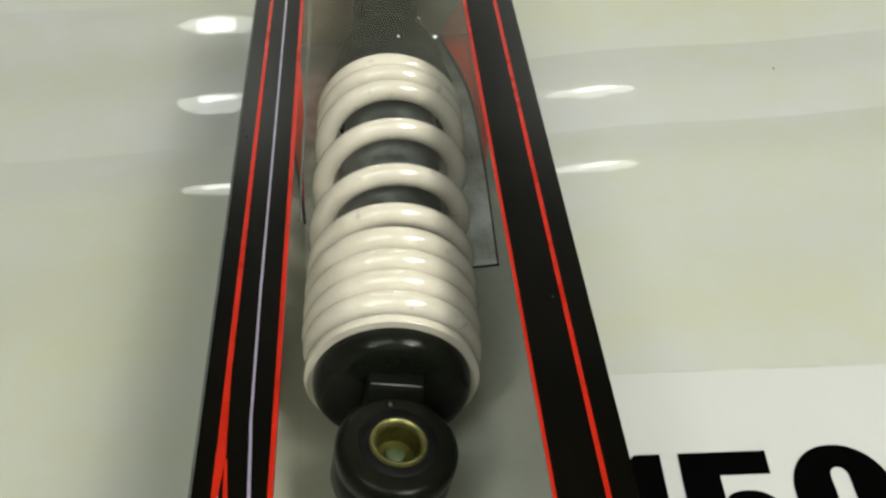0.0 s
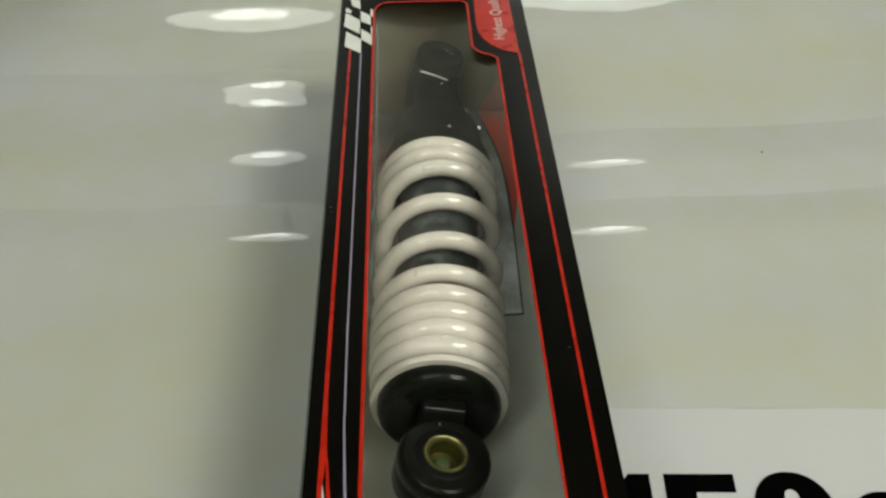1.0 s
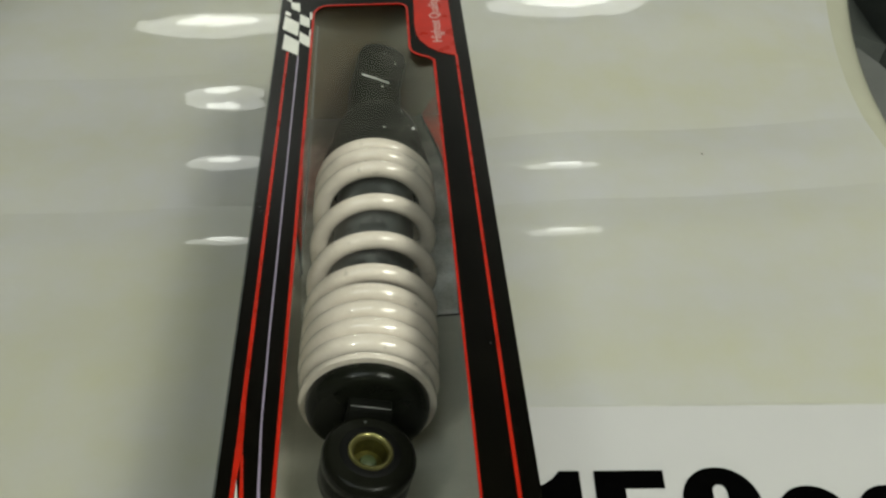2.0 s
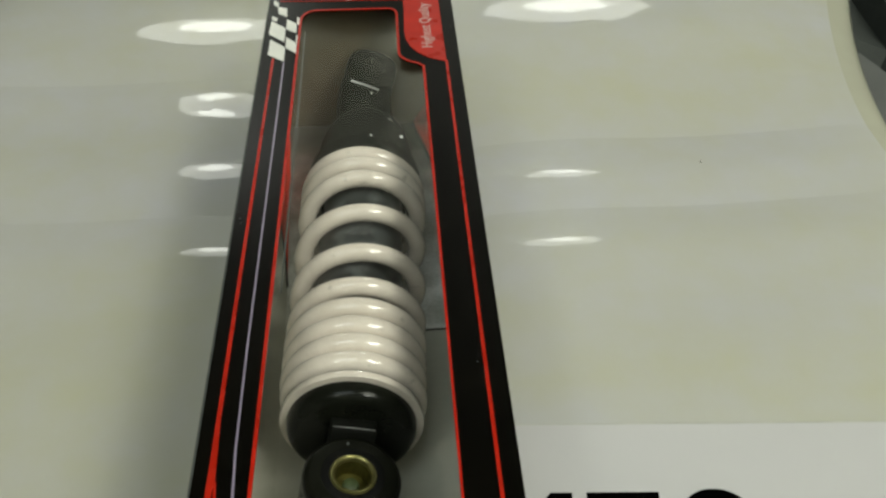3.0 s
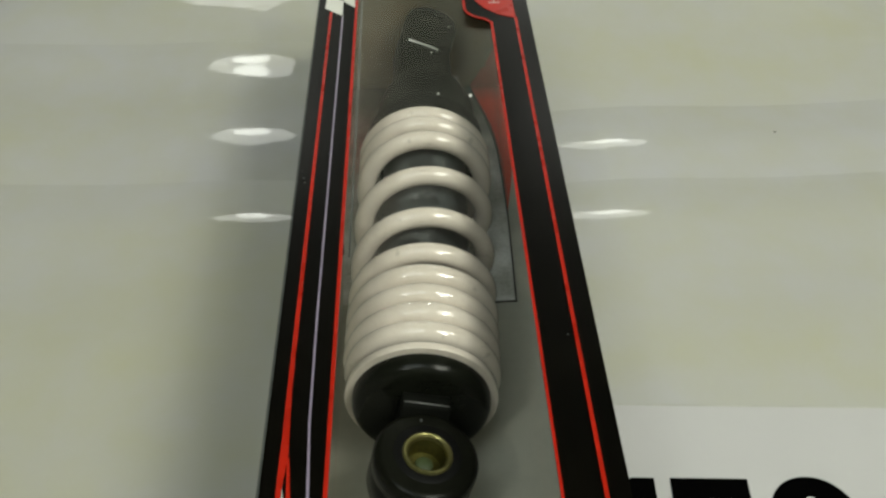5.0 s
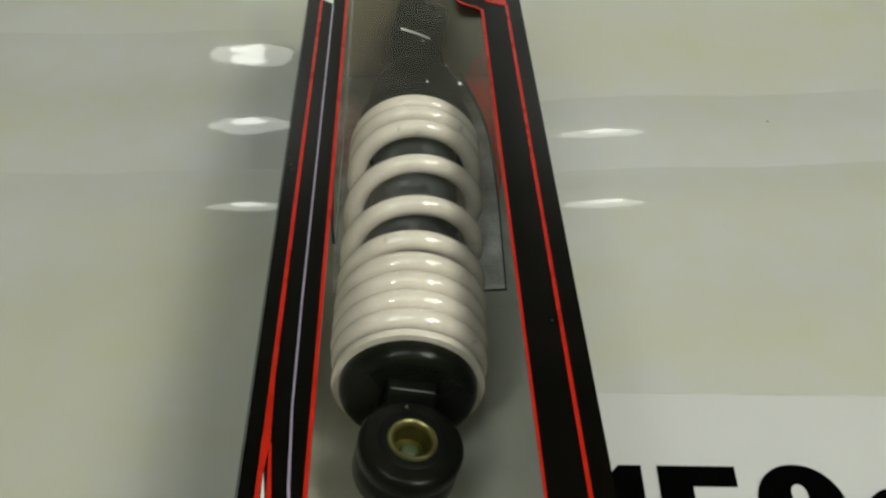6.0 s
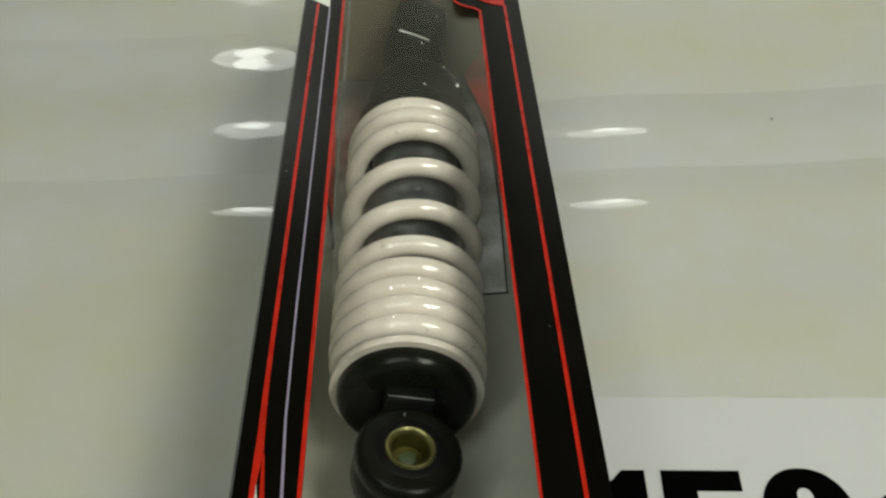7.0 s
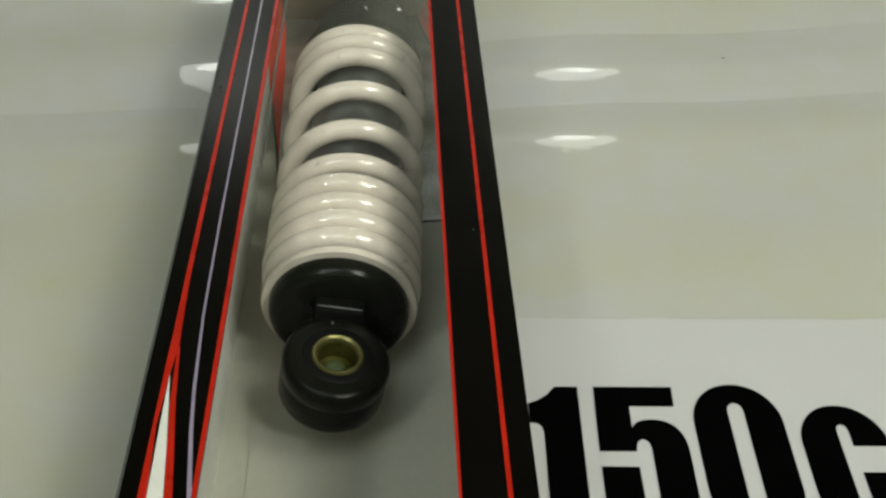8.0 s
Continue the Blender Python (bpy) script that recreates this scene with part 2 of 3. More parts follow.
def arc(cx, cy, rx, ry, a0, a1, n=10):
    return [(cx + rx * math.cos(radians(a0 + (a1 - a0) * k / n)), cy + ry * math.sin(radians(a0 + (a1 - a0) * k / n))) for k in range(n + 1)]


def rounded(points, n=5):
    """A smooth line through the points, without the first of them."""
    p = [Vector(q) for q in points]
    out = []
    for i in range(len(p) - 1):
        a, b, c, d = p[max(i - 1, 0)], p[i], p[i + 1], p[min(i + 2, len(p) - 1)]
        for k in range(1, n + 1):
            u = k / n
            out.append(tuple(0.5 * (2 * b + (c - a) * u + (2 * a - 5 * b + 4 * c - d) * u ** 2 + (3 * b - a - 3 * c + d) * u ** 3)))
    return out


def offset(loop, d):
    """The loop (anticlockwise) moved outwards by d."""
    out = []
    n = len(loop)
    for i in range(n):
        a, b, c = Vector(loop[i - 1]), Vector(loop[i]), Vector(loop[(i + 1) % n])
        e0, e1 = (b - a).normalized(), (c - b).normalized()
        n0, n1 = Vector((e0.y, -e0.x)), Vector((e1.y, -e1.x))
        q = (n0 + n1).normalized()
        out.append(tuple(b + q * (d / max(0.5, q.dot(n0)))))
    return out


def ribbon(points, widths, z0, z1):
    """A flat strip along points in the plane, its width given at each."""
    left, right = [], []
    for i, p in enumerate(points):
        a, b = Vector(points[max(i - 1, 0)]), Vector(points[min(i + 1, len(points) - 1)])
        d = (b - a).normalized()
        s = Vector((-d.y, d.x)) * (widths[i] / 2)
        left.append(tuple(Vector(p) + s))
        right.append(tuple(Vector(p) - s))
    return plate(left + right[::-1], z0, z1)


# ---- the room ----
RX0, RX1, RY0, RY1 = -2.4, 2.4, -2.5, 4.6
tagged(part("floor", box(RX0, RX1, RY0, RY1, FLOOR - 0.1, FLOOR), FLOOR_MAT), "bare grey concrete shop floor", "floor", kind="structure")
tagged(part("ceiling", box(RX0, RX1, RY0, RY1, CEILING, CEILING + 0.1), CEIL_PAINT), "pale painted ceiling with dome lamps", "ceiling", kind="structure")
tagged(part("wall_north", box(RX0, RX1, RY1, RY1 + 0.12, FLOOR, CEILING), WALL_PAINT), "pale painted shop wall", "wall", kind="structure")
# Unseen wall, made darker than the others to cut bounce on the left.
tagged(part("wall_west", box(RX0 - 0.12, RX0, RY0, RY1, FLOOR, CEILING), DARK_WALL), "unseen west wall, kept dark to cut bounced light", "wall", kind="structure")
tagged(part("wall_east", box(RX1, RX1 + 0.12, RY0, RY1, FLOOR, CEILING), WALL_PAINT), "pale painted shop wall", "wall", kind="structure")
tagged(part("wall_south", box(RX0, RX1, RY0 - 0.12, RY0, FLOOR, CEILING), WALL_PAINT), "pale painted shop wall", "wall", kind="structure")


def dome_lamp(x, y, glass):
    lamp = thing("pendant_lamp", "round opal glass pendant lamp, switched on, hanging from the ceiling; far pair added as fill", "lamp", (x, y, CEILING), group="pendant lamps")
    m = Matrix.Translation((x, y, LAMP_Z))
    part("stem", lathe([(0, CEILING - LAMP_Z), (0.05, CEILING - LAMP_Z), (0.05, CEILING - LAMP_Z - 0.03), (0.008, CEILING - LAMP_Z - 0.05), (0.008, 0.10), (0, 0.10)], m, 24), STAND_MAT, lamp)
    part("diffuser", lathe([(0.17, 0.07), (0.225, 0.055), (0.25, 0.03), (0.25, 0.015), (0.20, -0.018), (0.10, -0.028), (0.0, -0.03)], m), glass, lamp, "lit opal glass diffuser", True)
    part("rim", lathe([(0.165, 0.066), (0.18, 0.066), (0.18, 0.078), (0.165, 0.078)], m, 48, True), STAND_MAT, lamp)
    return lamp


# Body for the added fill lights; no such fitting is in view.
def fill_board(x, y, wide, deep):
    lamp = thing("fill_board", "broad glowing fill panel under the ceiling, added and unseen", "lamp", (x, y, CEILING), group="ceiling panel lamps")
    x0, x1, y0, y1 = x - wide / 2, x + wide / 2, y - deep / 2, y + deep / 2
    part("diffuser", box(x0, x1, y0, y1, CEILING - 0.035, CEILING - 0.02), DOME, lamp, "glowing face of the added fill panel")
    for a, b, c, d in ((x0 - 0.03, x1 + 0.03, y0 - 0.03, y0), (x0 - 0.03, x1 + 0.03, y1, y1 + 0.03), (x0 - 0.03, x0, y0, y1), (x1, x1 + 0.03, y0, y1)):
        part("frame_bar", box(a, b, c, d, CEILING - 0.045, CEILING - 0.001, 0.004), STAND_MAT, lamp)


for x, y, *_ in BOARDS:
    fill_board(x, y, BOARD_WIDE, BOARD_DEEP)
for x, y, *_ in LAMPS:
    dome_lamp(x, y, DOME_BRIGHT if y == 1.96 else DOME)

# ---- the white panel that carries the box ----
VIEW_Y, VIEW_Z, LAMP_ELEV = -0.495, 0.318, 36.5


def glint(x, y):
    """How far, in degrees, the gloss at a place misses the lamp: the ripple of the moulding."""
    right = [(-0.30, 8), (-0.20, 8), (-0.140, 8), (-0.126, 6), (-0.1185, 0), (-0.111, -6), (-0.100, -8), (-0.0886, -8), (-0.0884, 8), (-0.074, 8), (-0.064, 6), (-0.0570, 0), (-0.050, -6), (-0.038, -8), (-0.0211, -8),
             (-0.0209, 9.5), (0.03, 11), (0.068, 11), (0.093, 8), (0.1105, 4.2), (0.1275, 0), (0.1440, -4.4), (0.170, -7), (0.24, -8), (0.4, -8)]
    left = [(-0.30, 8), (-0.20, 8), (-0.135, 8), (-0.122, 6), (-0.1150, 0), (-0.108, -5.4), (-0.097, -6.2), (-0.0826, -6.2), (-0.0824, 8), (-0.064, 7), (-0.050, 4.2), (-0.041, 0), (-0.032, -4.2), (-0.018, -6.2), (0, -6.2), (0.012, -3.5),
            (0.020, 0.6), (0.029, 3.0), (0.038, 0.6), (0.046, -3.5), (0.0569, -6.2), (0.0571, 8), (0.076, 9), (0.094, 7.4), (0.1095, 4.2), (0.1255, 0), (0.1405, -4.8), (0.152, -7.6), (0.170, -9.2), (0.24, -10), (0.4, -10)]
    out = []
    for row in (left, right):
        k = [r[0] for r in row]
        i = max(1, min(len(k) - 1, sum(1 for q in k if q <= y)))
        u = min(1, max(0, (y - k[i - 1]) / (k[i] - k[i - 1])))

        def slope(j):
            if j in (0, len(k) - 1):
                return 0
            s0, s1 = ((row[q + 1][1] - row[q][1]) / (k[q + 1] - k[q]) for q in (j - 1, j))
            return 2 * s0 * s1 / (s0 + s1) if s0 * s1 > 0 else 0
        h = k[i] - k[i - 1]
        a, b, da, db = row[i - 1][1], row[i][1], slope(i - 1) * h, slope(i) * h
        out.append(a + u * da + u * u * (3 * (b - a) - 2 * da - db) + u ** 3 * (2 * (a - b) + da + db))
    w = min(1, max(0, (x + 0.05) / 0.1))
    return out[0] * (1 - w) + out[1] * w


def lean(x, y):
    """The slope of the panel, in radians."""
    seen = math.degrees(math.atan2(VIEW_Z, y - VIEW_Y))
    d = (seen - LAMP_ELEV - glint(x, y)) / 2
    near = min(1, max(0, (y + 0.215) / 0.07))
    far = min(1, max(0, (0.42 - y) / 0.15))
    wide = min(1, max(0, (0.34 - abs(x)) / 0.10))
    for s in (near, far, wide):
        d *= s * s * (3 - 2 * s)
    return radians(d)


def ridge(x, y):
    """The crosswise swell of the moulding on either side of the middle."""
    xc = 0.1073 + 0.18 * (y + 0.056) if x > 0 else -0.0945 - 0.10 * (y + 0.02)
    u = (x - xc) / 0.07
    near = min(1, max(0, (y + 0.215) / 0.07))
    far = min(1, max(0, (0.092 - y) / 0.045))
    for q in (near, far):
        u *= math.sqrt(q * q * (3 - 2 * q))
    return -0.0052 * u * u * math.exp(-((x - xc) / 0.07) ** 2 / 1.5)


def edge_x(y):
    return 0.330 + 0.043 * max(0, (y + 0.03) / 0.194) ** 1.6 if y < 0.17 else 0.375 + 0.30 * (y - 0.17)


def white_panel():
    panel = thing("body_panel", "large glossy white moulded plastic panel, slightly rippled, with a rounded edge", "panel", (0, 0, -0.02))
    bm = bmesh.new()
    creases = [c + d for c in (-0.0885, -0.0825, -0.0210, 0.0570) for d in (-0.0005, -0.0001, 0.0001, 0.0005)]
    ys = sorted([-0.80 + 0.02 * i for i in range(28)] + [-0.24 + 0.003 * i for i in range(227)] + [0.44 + 0.02 * i for i in range(24)] + creases)
    cols = [-0.75 + 0.05 * i for i in range(9)] + [-0.33 + 0.008 * i for i in range(40)]
    rows = []
    heights = {}
    for x in cols + [0.0]:
        z, prev = 0.0, None
        for y in ys:
            if prev is not None:
                z -= math.tan(lean(x, (y + prev) / 2)) * (y - prev)
            heights[x, y] = z
            prev = y
    for y in ys:
        row = [bm.verts.new((x, y, heights[x, y])) for x in cols]
        e = edge_x(y)
        for k in range(1, 41):
            x = cols[-1] + (e - 0.034 - cols[-1]) * k / 40
            row.append(bm.verts.new((x, y, 0)))
        for k in range(1, 11):
            a = radians(90 * k / 10)
            row.append(bm.verts.new((e - 0.034 + 0.034 * math.sin(a), y, -0.018 + 0.018 * math.cos(a))))
        row.append(bm.verts.new((e, y, -0.07)))
        rows.append(row)
    n0 = len(cols)
    for j in range(n0, len(rows[0])):
        z, prev = 0.0, None
        for i, y in enumerate(ys):
            v = rows[i][j]
            if prev is not None:
                z -= math.tan(lean(v.co.x, (y + prev) / 2)) * (y - prev)
            prev = y
            v.co.z += z
    for v in bm.verts:
        if abs(v.co.x) < 0.28:
            v.co.z += ridge(v.co.x, v.co.y)
        v.co.y += 0.045 * (0.20 * math.tanh(5.5 * abs(v.co.x)) - 0.10)
    for a, b in zip(rows, rows[1:]):
        for k in range(len(a) - 1):
            face = bm.faces.new((a[k], a[k + 1], b[k + 1], b[k]))
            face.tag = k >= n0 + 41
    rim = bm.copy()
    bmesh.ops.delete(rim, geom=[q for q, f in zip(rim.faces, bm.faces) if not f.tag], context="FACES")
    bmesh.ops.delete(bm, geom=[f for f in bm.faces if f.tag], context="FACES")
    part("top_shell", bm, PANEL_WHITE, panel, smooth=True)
    part("rolled_edge", rim, EDGE_WHITE, panel, "rolled edge, its yellowish reflection put into the colour", True)
    flange = [(0.30, -0.70), (0.45, -0.70), (0.43, 0.10), (0.419, 0.1433), (0.4151, 0.1657), (0.407, 0.194), (0.30, 0.22)]
    # Dark material paints in the shade that falls on this flange.
    part("lower_flange", plate(flange, -0.085, -0.072), FLOOR_MAT, panel, "pale lower flange, the shade of the edge put into its dark colour")
    return panel


white_panel()
stand = thing("display_stand", "plain grey steel stand under the white panel", "stand", (0, 0, FLOOR))
part("frame", box(-0.65, 0.24, -0.70, 0.75, FLOOR, -0.075, 0.01), STAND_MAT, stand)

# dark things on the floor past the panel's edge
def cloth_heap():
    heap = thing("cloth_bag", "dark green-grey cloth bag with folds, on the floor", "bag", (0.80, 0.70, FLOOR))
    bm = bmesh.new()
    bmesh.ops.create_icosphere(bm, subdivisions=5, radius=1)
    for v in bm.verts:
        p = v.co.copy()
        r = 1 + 0.22 * noise.noise(p * 2.2) + 0.15 * noise.noise(Vector((p.x * 13, p.y * 13, p.z * 3)))
        v.co = Vector((0.84 + 0.40 * p.x * r, 0.62 + 0.58 * p.y * r, max(FLOOR, FLOOR + 0.34 + 0.38 * p.z * r)))
    part("sack", bm, BIN_MAT, heap, smooth=True)


cloth_heap()

# ---- the sticker with its lettering ----
STICK = Matrix.Translation((0.081, -0.2751, 0)) @ pose(0, 0, 0, 0, 0, -2.96)


def sticker():
    sheet = thing("sticker", "white vinyl sticker with heavy black lettering 150cc", "sticker", (0.081, -0.2751, 0))
    out = [(0.222, -0.105), (0.222, 0.0348), (-0.062, 0.0348), (-0.062, -0.105)]
    part("backing", plate(out, 0.0, 0.0005, m=STICK), STICKER_WHITE, sheet)
    part("adhesive_edge", plate([(0.222, 0.0346), (0.222, 0.0356), (-0.062, 0.0356), (-0.062, 0.0346)], 0.0, 0.00045, m=STICK), EDGE_GLUE, sheet, "thin yellowed adhesive edge")
    z0, z1, h = 0.0006, 0.0009, 0.060

    def stadium(x0, x1, y0, y1, rx, ry):
        return arc(x1 - rx, y1 - ry, rx, ry, 0, 90, 12) + arc(x0 + rx, y1 - ry, rx, ry, 90, 180, 12) + arc(x0 + rx, y0 + ry, rx, ry, 180, 270, 12) + arc(x1 - rx, y0 + ry, rx, ry, 270, 360, 12)

    one = [(0, 0), (-0.0085, 0), (-0.0115, -0.0038), (-0.0150, -0.0064), (-0.0185, -0.0078), (-0.0185, -0.0163), (-0.0158, -0.0165), (-0.0140, -0.0180), (-0.0134, -0.0205), (-0.0134, -h), (0, -h)]
    part("digit_one", plate(one, z0, z1, m=STICK), LETTER_BLACK, sheet, "black printed digit 1")
    five = [(0.0060, 0), (0.0349, 0), (0.0346, -0.0088), (0.0182, -0.0088), (0.0181, -0.0186)]
    five += rounded([(0.0181, -0.0186), (0.0195, -0.0166), (0.0222, -0.0153), (0.0262, -0.0149), (0.0302, -0.0157), (0.0338, -0.0182), (0.0360, -0.0220), (0.0370, -0.0270), (0.0371, -0.0330)])
    five += [(0.0371, -0.0440)] + arc(0.0270, -0.0480, 0.0100, 0.0130, 0, -90, 10) + arc(0.0155, -0.0480, 0.0100, 0.0130, -90, -180, 10)
    five += [(0.0055, -0.0350), (0.0186, -0.0350)] + rounded([(0.0187, -0.0490), (0.0195, -0.0520), (0.0214, -0.0527), (0.0234, -0.0518), (0.0240, -0.0490)])
    five += rounded([(0.0241, -0.0285), (0.0235, -0.0250), (0.0214, -0.0234), (0.0193, -0.0248), (0.0185, -0.0285)]) + [(0.0055, -0.0285)]
    part("digit_five", plate(five, z0, z1, m=STICK), LETTER_BLACK, sheet, "black printed digit 5")
    zero = stadium(0.0408, 0.0729, -h - 0.001, 0.0012, 0.0155, 0.0175)
    hole = stadium(0.0537, 0.0597, -h + 0.008, -0.0072, 0.0029, 0.0038)
    part("digit_zero", plate(zero, z0, z1, [hole], m=STICK), LETTER_BLACK, sheet, "black printed digit 0")
    top, bot, rx, ry = -0.0083, -h - 0.001, 0.0148, 0.0165
    for dx in (0.0, 0.0325):
        x0, x1 = 0.0775 + dx, 0.1080 + dx
        c = [(x1, -0.0258)] + arc(x1 - rx, top - ry, rx, ry, 5, 90, 10) + arc(x0 + rx, top - ry, rx, ry, 90, 180, 12) + arc(x0 + rx, bot + ry, rx, ry, 180, 270, 12) + arc(x1 - rx, bot + ry, rx, ry, 270, 355, 10)
        c += [(x1, -0.0368), (x0 + 0.0177, -0.0368), (x0 + 0.0177, bot + 0.0120)] + arc(x0 + 0.0155, bot + 0.0112, 0.0022, 0.0030, 0, -180, 8)
        c += [(x0 + 0.0133, top - 0.0112)] + arc(x0 + 0.0155, top - 0.0112, 0.0022, 0.0030, 180, 0, 8) + [(x0 + 0.0177, -0.0258)]
        part("letter_c", plate(c, z0, z1, m=STICK), LETTER_BLACK, sheet, "black printed letter c")


sticker()

# ---- the display box ----
H, W, L, CARD = 0.0861, 0.05, 0.43, 0.0007
P0, P1 = H + 0.00005, H + 0.0003
BACK = 0.0026
window = [(-0.031, -0.405), (0.031, -0.405), (0.031, -0.0815)] + arc(0.0330, -0.0665, 0.0140, 0.0125, 250, 182, 8) + [(0.0190, -0.0300)]
window += arc(0.0145, -0.0245, 0.0045, 0.0060, 0, 90, 6) + arc(-0.0235, -0.0295, 0.0075, 0.0110, 90, 180, 8)


def display_box():
    b = thing("display_box", "black cardboard display box with red stripes and clear window", "box", (0, -L / 2, 0))
    outer = [(-W, -L), (W, -L), (W, 0), (-W, 0)]
    top = part("top_panel", plate(outer, H - CARD, H, [window]), BOX_BLACK, b, "glossy black printed card with a cut-out window")
    for name, bm in (("side_panel", box(-W, -W + CARD, -L, 0, 0, H - CARD)), ("side_panel", box(W - CARD, W, -L, 0, 0, H - CARD)),
                     ("end_panel", box(-W + CARD, W - CARD, -CARD, 0, 0, H - CARD)), ("end_panel", box(-W + CARD, W - CARD, -L, -L + CARD, 0, H - CARD))):
        part(name, bm, BOX_BLACK, b)
    part("base_panel", box(-W + CARD, W - CARD, -L + CARD, -CARD, 0.0004, 0.0011), CARD_GREY, b)
    # pale lining folded inside
    i = W - CARD - 0.0004
    part("lining", box(-i, -i + CARD, -L + 0.003, -0.002, 0.0012, H - CARD - 0.001), CARD_INNER, b, "grey card lining")
    part("lining", box(i - CARD, i, -L + 0.003, -0.002, 0.0012, H - CARD - 0.001), CARD_INNER, b, "grey card lining")
    part("lining", box(-i + CARD, i - CARD, -0.0030, -0.0020, 0.0012, H - CARD - 0.001), CARD_BROWN, b, "brown card lining")
    tray = part("tray", box(-i + CARD, i - CARD, -L + 0.003, -0.0034, 0.0014, BACK), CARD_GREY, b, "pale card tray floor")
    # Sheet added, slightly paler, to draw the tray's fold and its tone step.
    part("fold_sheet", plate([(-0.0365, -0.4260), (0.0478, -0.4260), (0.0478, -0.1930), (-0.0385, -0.1930)], BACK + 0.0001, BACK + 0.0006), CARD_SHEET, tray, "thin paler sheet added to draw the fold line in the tray")
    # printed field on the tray floor: grey picture with a thin frame and red swooshes
    z = BACK
    part("print_field", plate([(-0.0390, -0.1811), (0.0387, -0.1811), (0.0421, -0.0036), (-0.0480, -0.0036), (-0.0480, -0.0910), (-0.0404, -0.1442)], z + 0.0001, z + 0.0003), FIELD_PRINT, tray, "clouded grey print, the far-end shade put into its colour")
    part("print_line", plate([(0.0377, -0.1816), (0.0385, -0.1816), (0.0424, -0.0036), (0.0416, -0.0036)], z + 0.0004, z + 0.0006), EDGE_DARK, tray, "thin dark line")
    part("print_line", plate([(0.0244, -0.1826), (0.0385, -0.1820), (0.0385, -0.1810), (0.0244, -0.1816)], z + 0.0004, z + 0.0006), EDGE_DARK, tray, "thin dark line")
    curve = [(0.0392, -0.1217)] + rounded([(0.0392, -0.1217), (0.0392, -0.1080), (0.0390, -0.0860), (0.0383, -0.0650), (0.0361, -0.0460), (0.0322, -0.0270), (0.0285, -0.0120), (0.0270, -0.0036)], 4)
    sw = [(0.0433, -0.0962), (0.0479, -0.0604), (0.0480, -0.0036)] + curve[::-1]
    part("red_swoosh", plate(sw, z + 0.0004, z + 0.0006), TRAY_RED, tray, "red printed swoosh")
    part("print_line", ribbon(curve, [0.0007 + 0.0009 * min(1, k / 14) for k in range(len(curve))], z + 0.0007, z + 0.0009), EDGE_DARK, tray, "dark curved edge of the red print")
    sl = [(-0.0405, -0.1422), (-0.0419, -0.1115), (-0.0436, -0.0604), (-0.0452, -0.0380), (-0.0468, -0.0120), (-0.0480, -0.0036), (-0.0480, -0.0921), (-0.0462, -0.1003), (-0.0419, -0.1279)]
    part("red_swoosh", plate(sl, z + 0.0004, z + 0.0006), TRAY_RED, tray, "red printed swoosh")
    wall = [(-0.0880, 0.0030), (-0.0870, 0.0110), (-0.0780, 0.0300), (-0.0700, 0.0450), (-0.0045, 0.0450), (-0.0045, 0.0030)]
    up = Matrix(((0, 0, 1, -i + CARD + 0.0001), (1, 0, 0, 0), (0, 1, 0, 0), (0, 0, 0, 1)))
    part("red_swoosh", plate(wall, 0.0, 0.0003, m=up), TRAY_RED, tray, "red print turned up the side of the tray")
    part("print_line", ribbon([(-0.0480, -0.0870), (-0.0460, -0.1023), (-0.0419, -0.1309), (-0.0402, -0.1483)], [0.0012] * 4, z + 0.0004, z + 0.0006), EDGE_DARK, tray, "thin dark line")
    end = [(0.0272, 0.0032), (0.0470, 0.0032), (0.0470, 0.0320), (0.0410, 0.0290), (0.0360, 0.0180), (0.0308, 0.0090)]
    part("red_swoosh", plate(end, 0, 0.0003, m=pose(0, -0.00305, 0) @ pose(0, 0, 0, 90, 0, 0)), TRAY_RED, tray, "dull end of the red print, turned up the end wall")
    # tuck flap with a rounded corner at the far end
    flap = [(-0.0335, H - 0.002), (-0.0335, 0.044)] + arc(-0.0085, 0.044, 0.025, 0.028, 180, 270, 10) + [(0.036, 0.016), (0.036, H - 0.002)]
    part("tuck_flap", plate(flap, 0, 0.0006, m=pose(0, -0.0034, 0) @ pose(0, 0, 0, 90, 0, 0)), CARD_BROWN, b, "brown raw card flap")
    # clear film behind the window
    bm = bmesh.new()
    across = [(-0.0350 + 0.0350 * k / 10, 0.0852 - 0.0045 * (1 - (1 - k / 10) ** 2)) for k in range(11)]
    across += [(-x, z) for x, z in across[-2::-1]]
    ny = 80
    grid = []
    for j in range(ny + 1):
        fade = min(1, j / 5, (ny - j) / 5)
        y = -0.412 + 0.402 * j / ny
        grid.append([bm.verts.new((x, y, 0.0852 - (0.0852 - z) * fade - 0.0004 * noise.noise(Vector((x * 60, y * 40, 3))))) for x, z in across])
    for r0, r1 in zip(grid, grid[1:]):
        for k in range(len(across) - 1):
            bm.faces.new((r0[k], r0[k + 1], r1[k + 1], r1[k]))
    film = part("window_film", bm, FILM, b, "clear plastic film", True)
    film.visible_shadow = False
    # Grey strip that paints in the highlight along the film's fold.
    part("film_crease", ribbon([(-0.0293, -0.235), (-0.0294, -0.12), (-0.0298, -0.03)], [0.0006, 0.0010, 0.0008], 0.0798, 0.0800), CREASE, b, "crease in the film, its highlight put into the grey colour")
    # print on the top
    part("edge_line", ribbon([(-0.0497, -L + 0.002), (-0.0497, -0.001)], [0.0006] * 2, P0, P1), WORN, top, "worn grey card edge")
    rim = [(min(x, 0.0317) if y < -0.09 else x, y) for x, y in offset(window, 0.0012)]
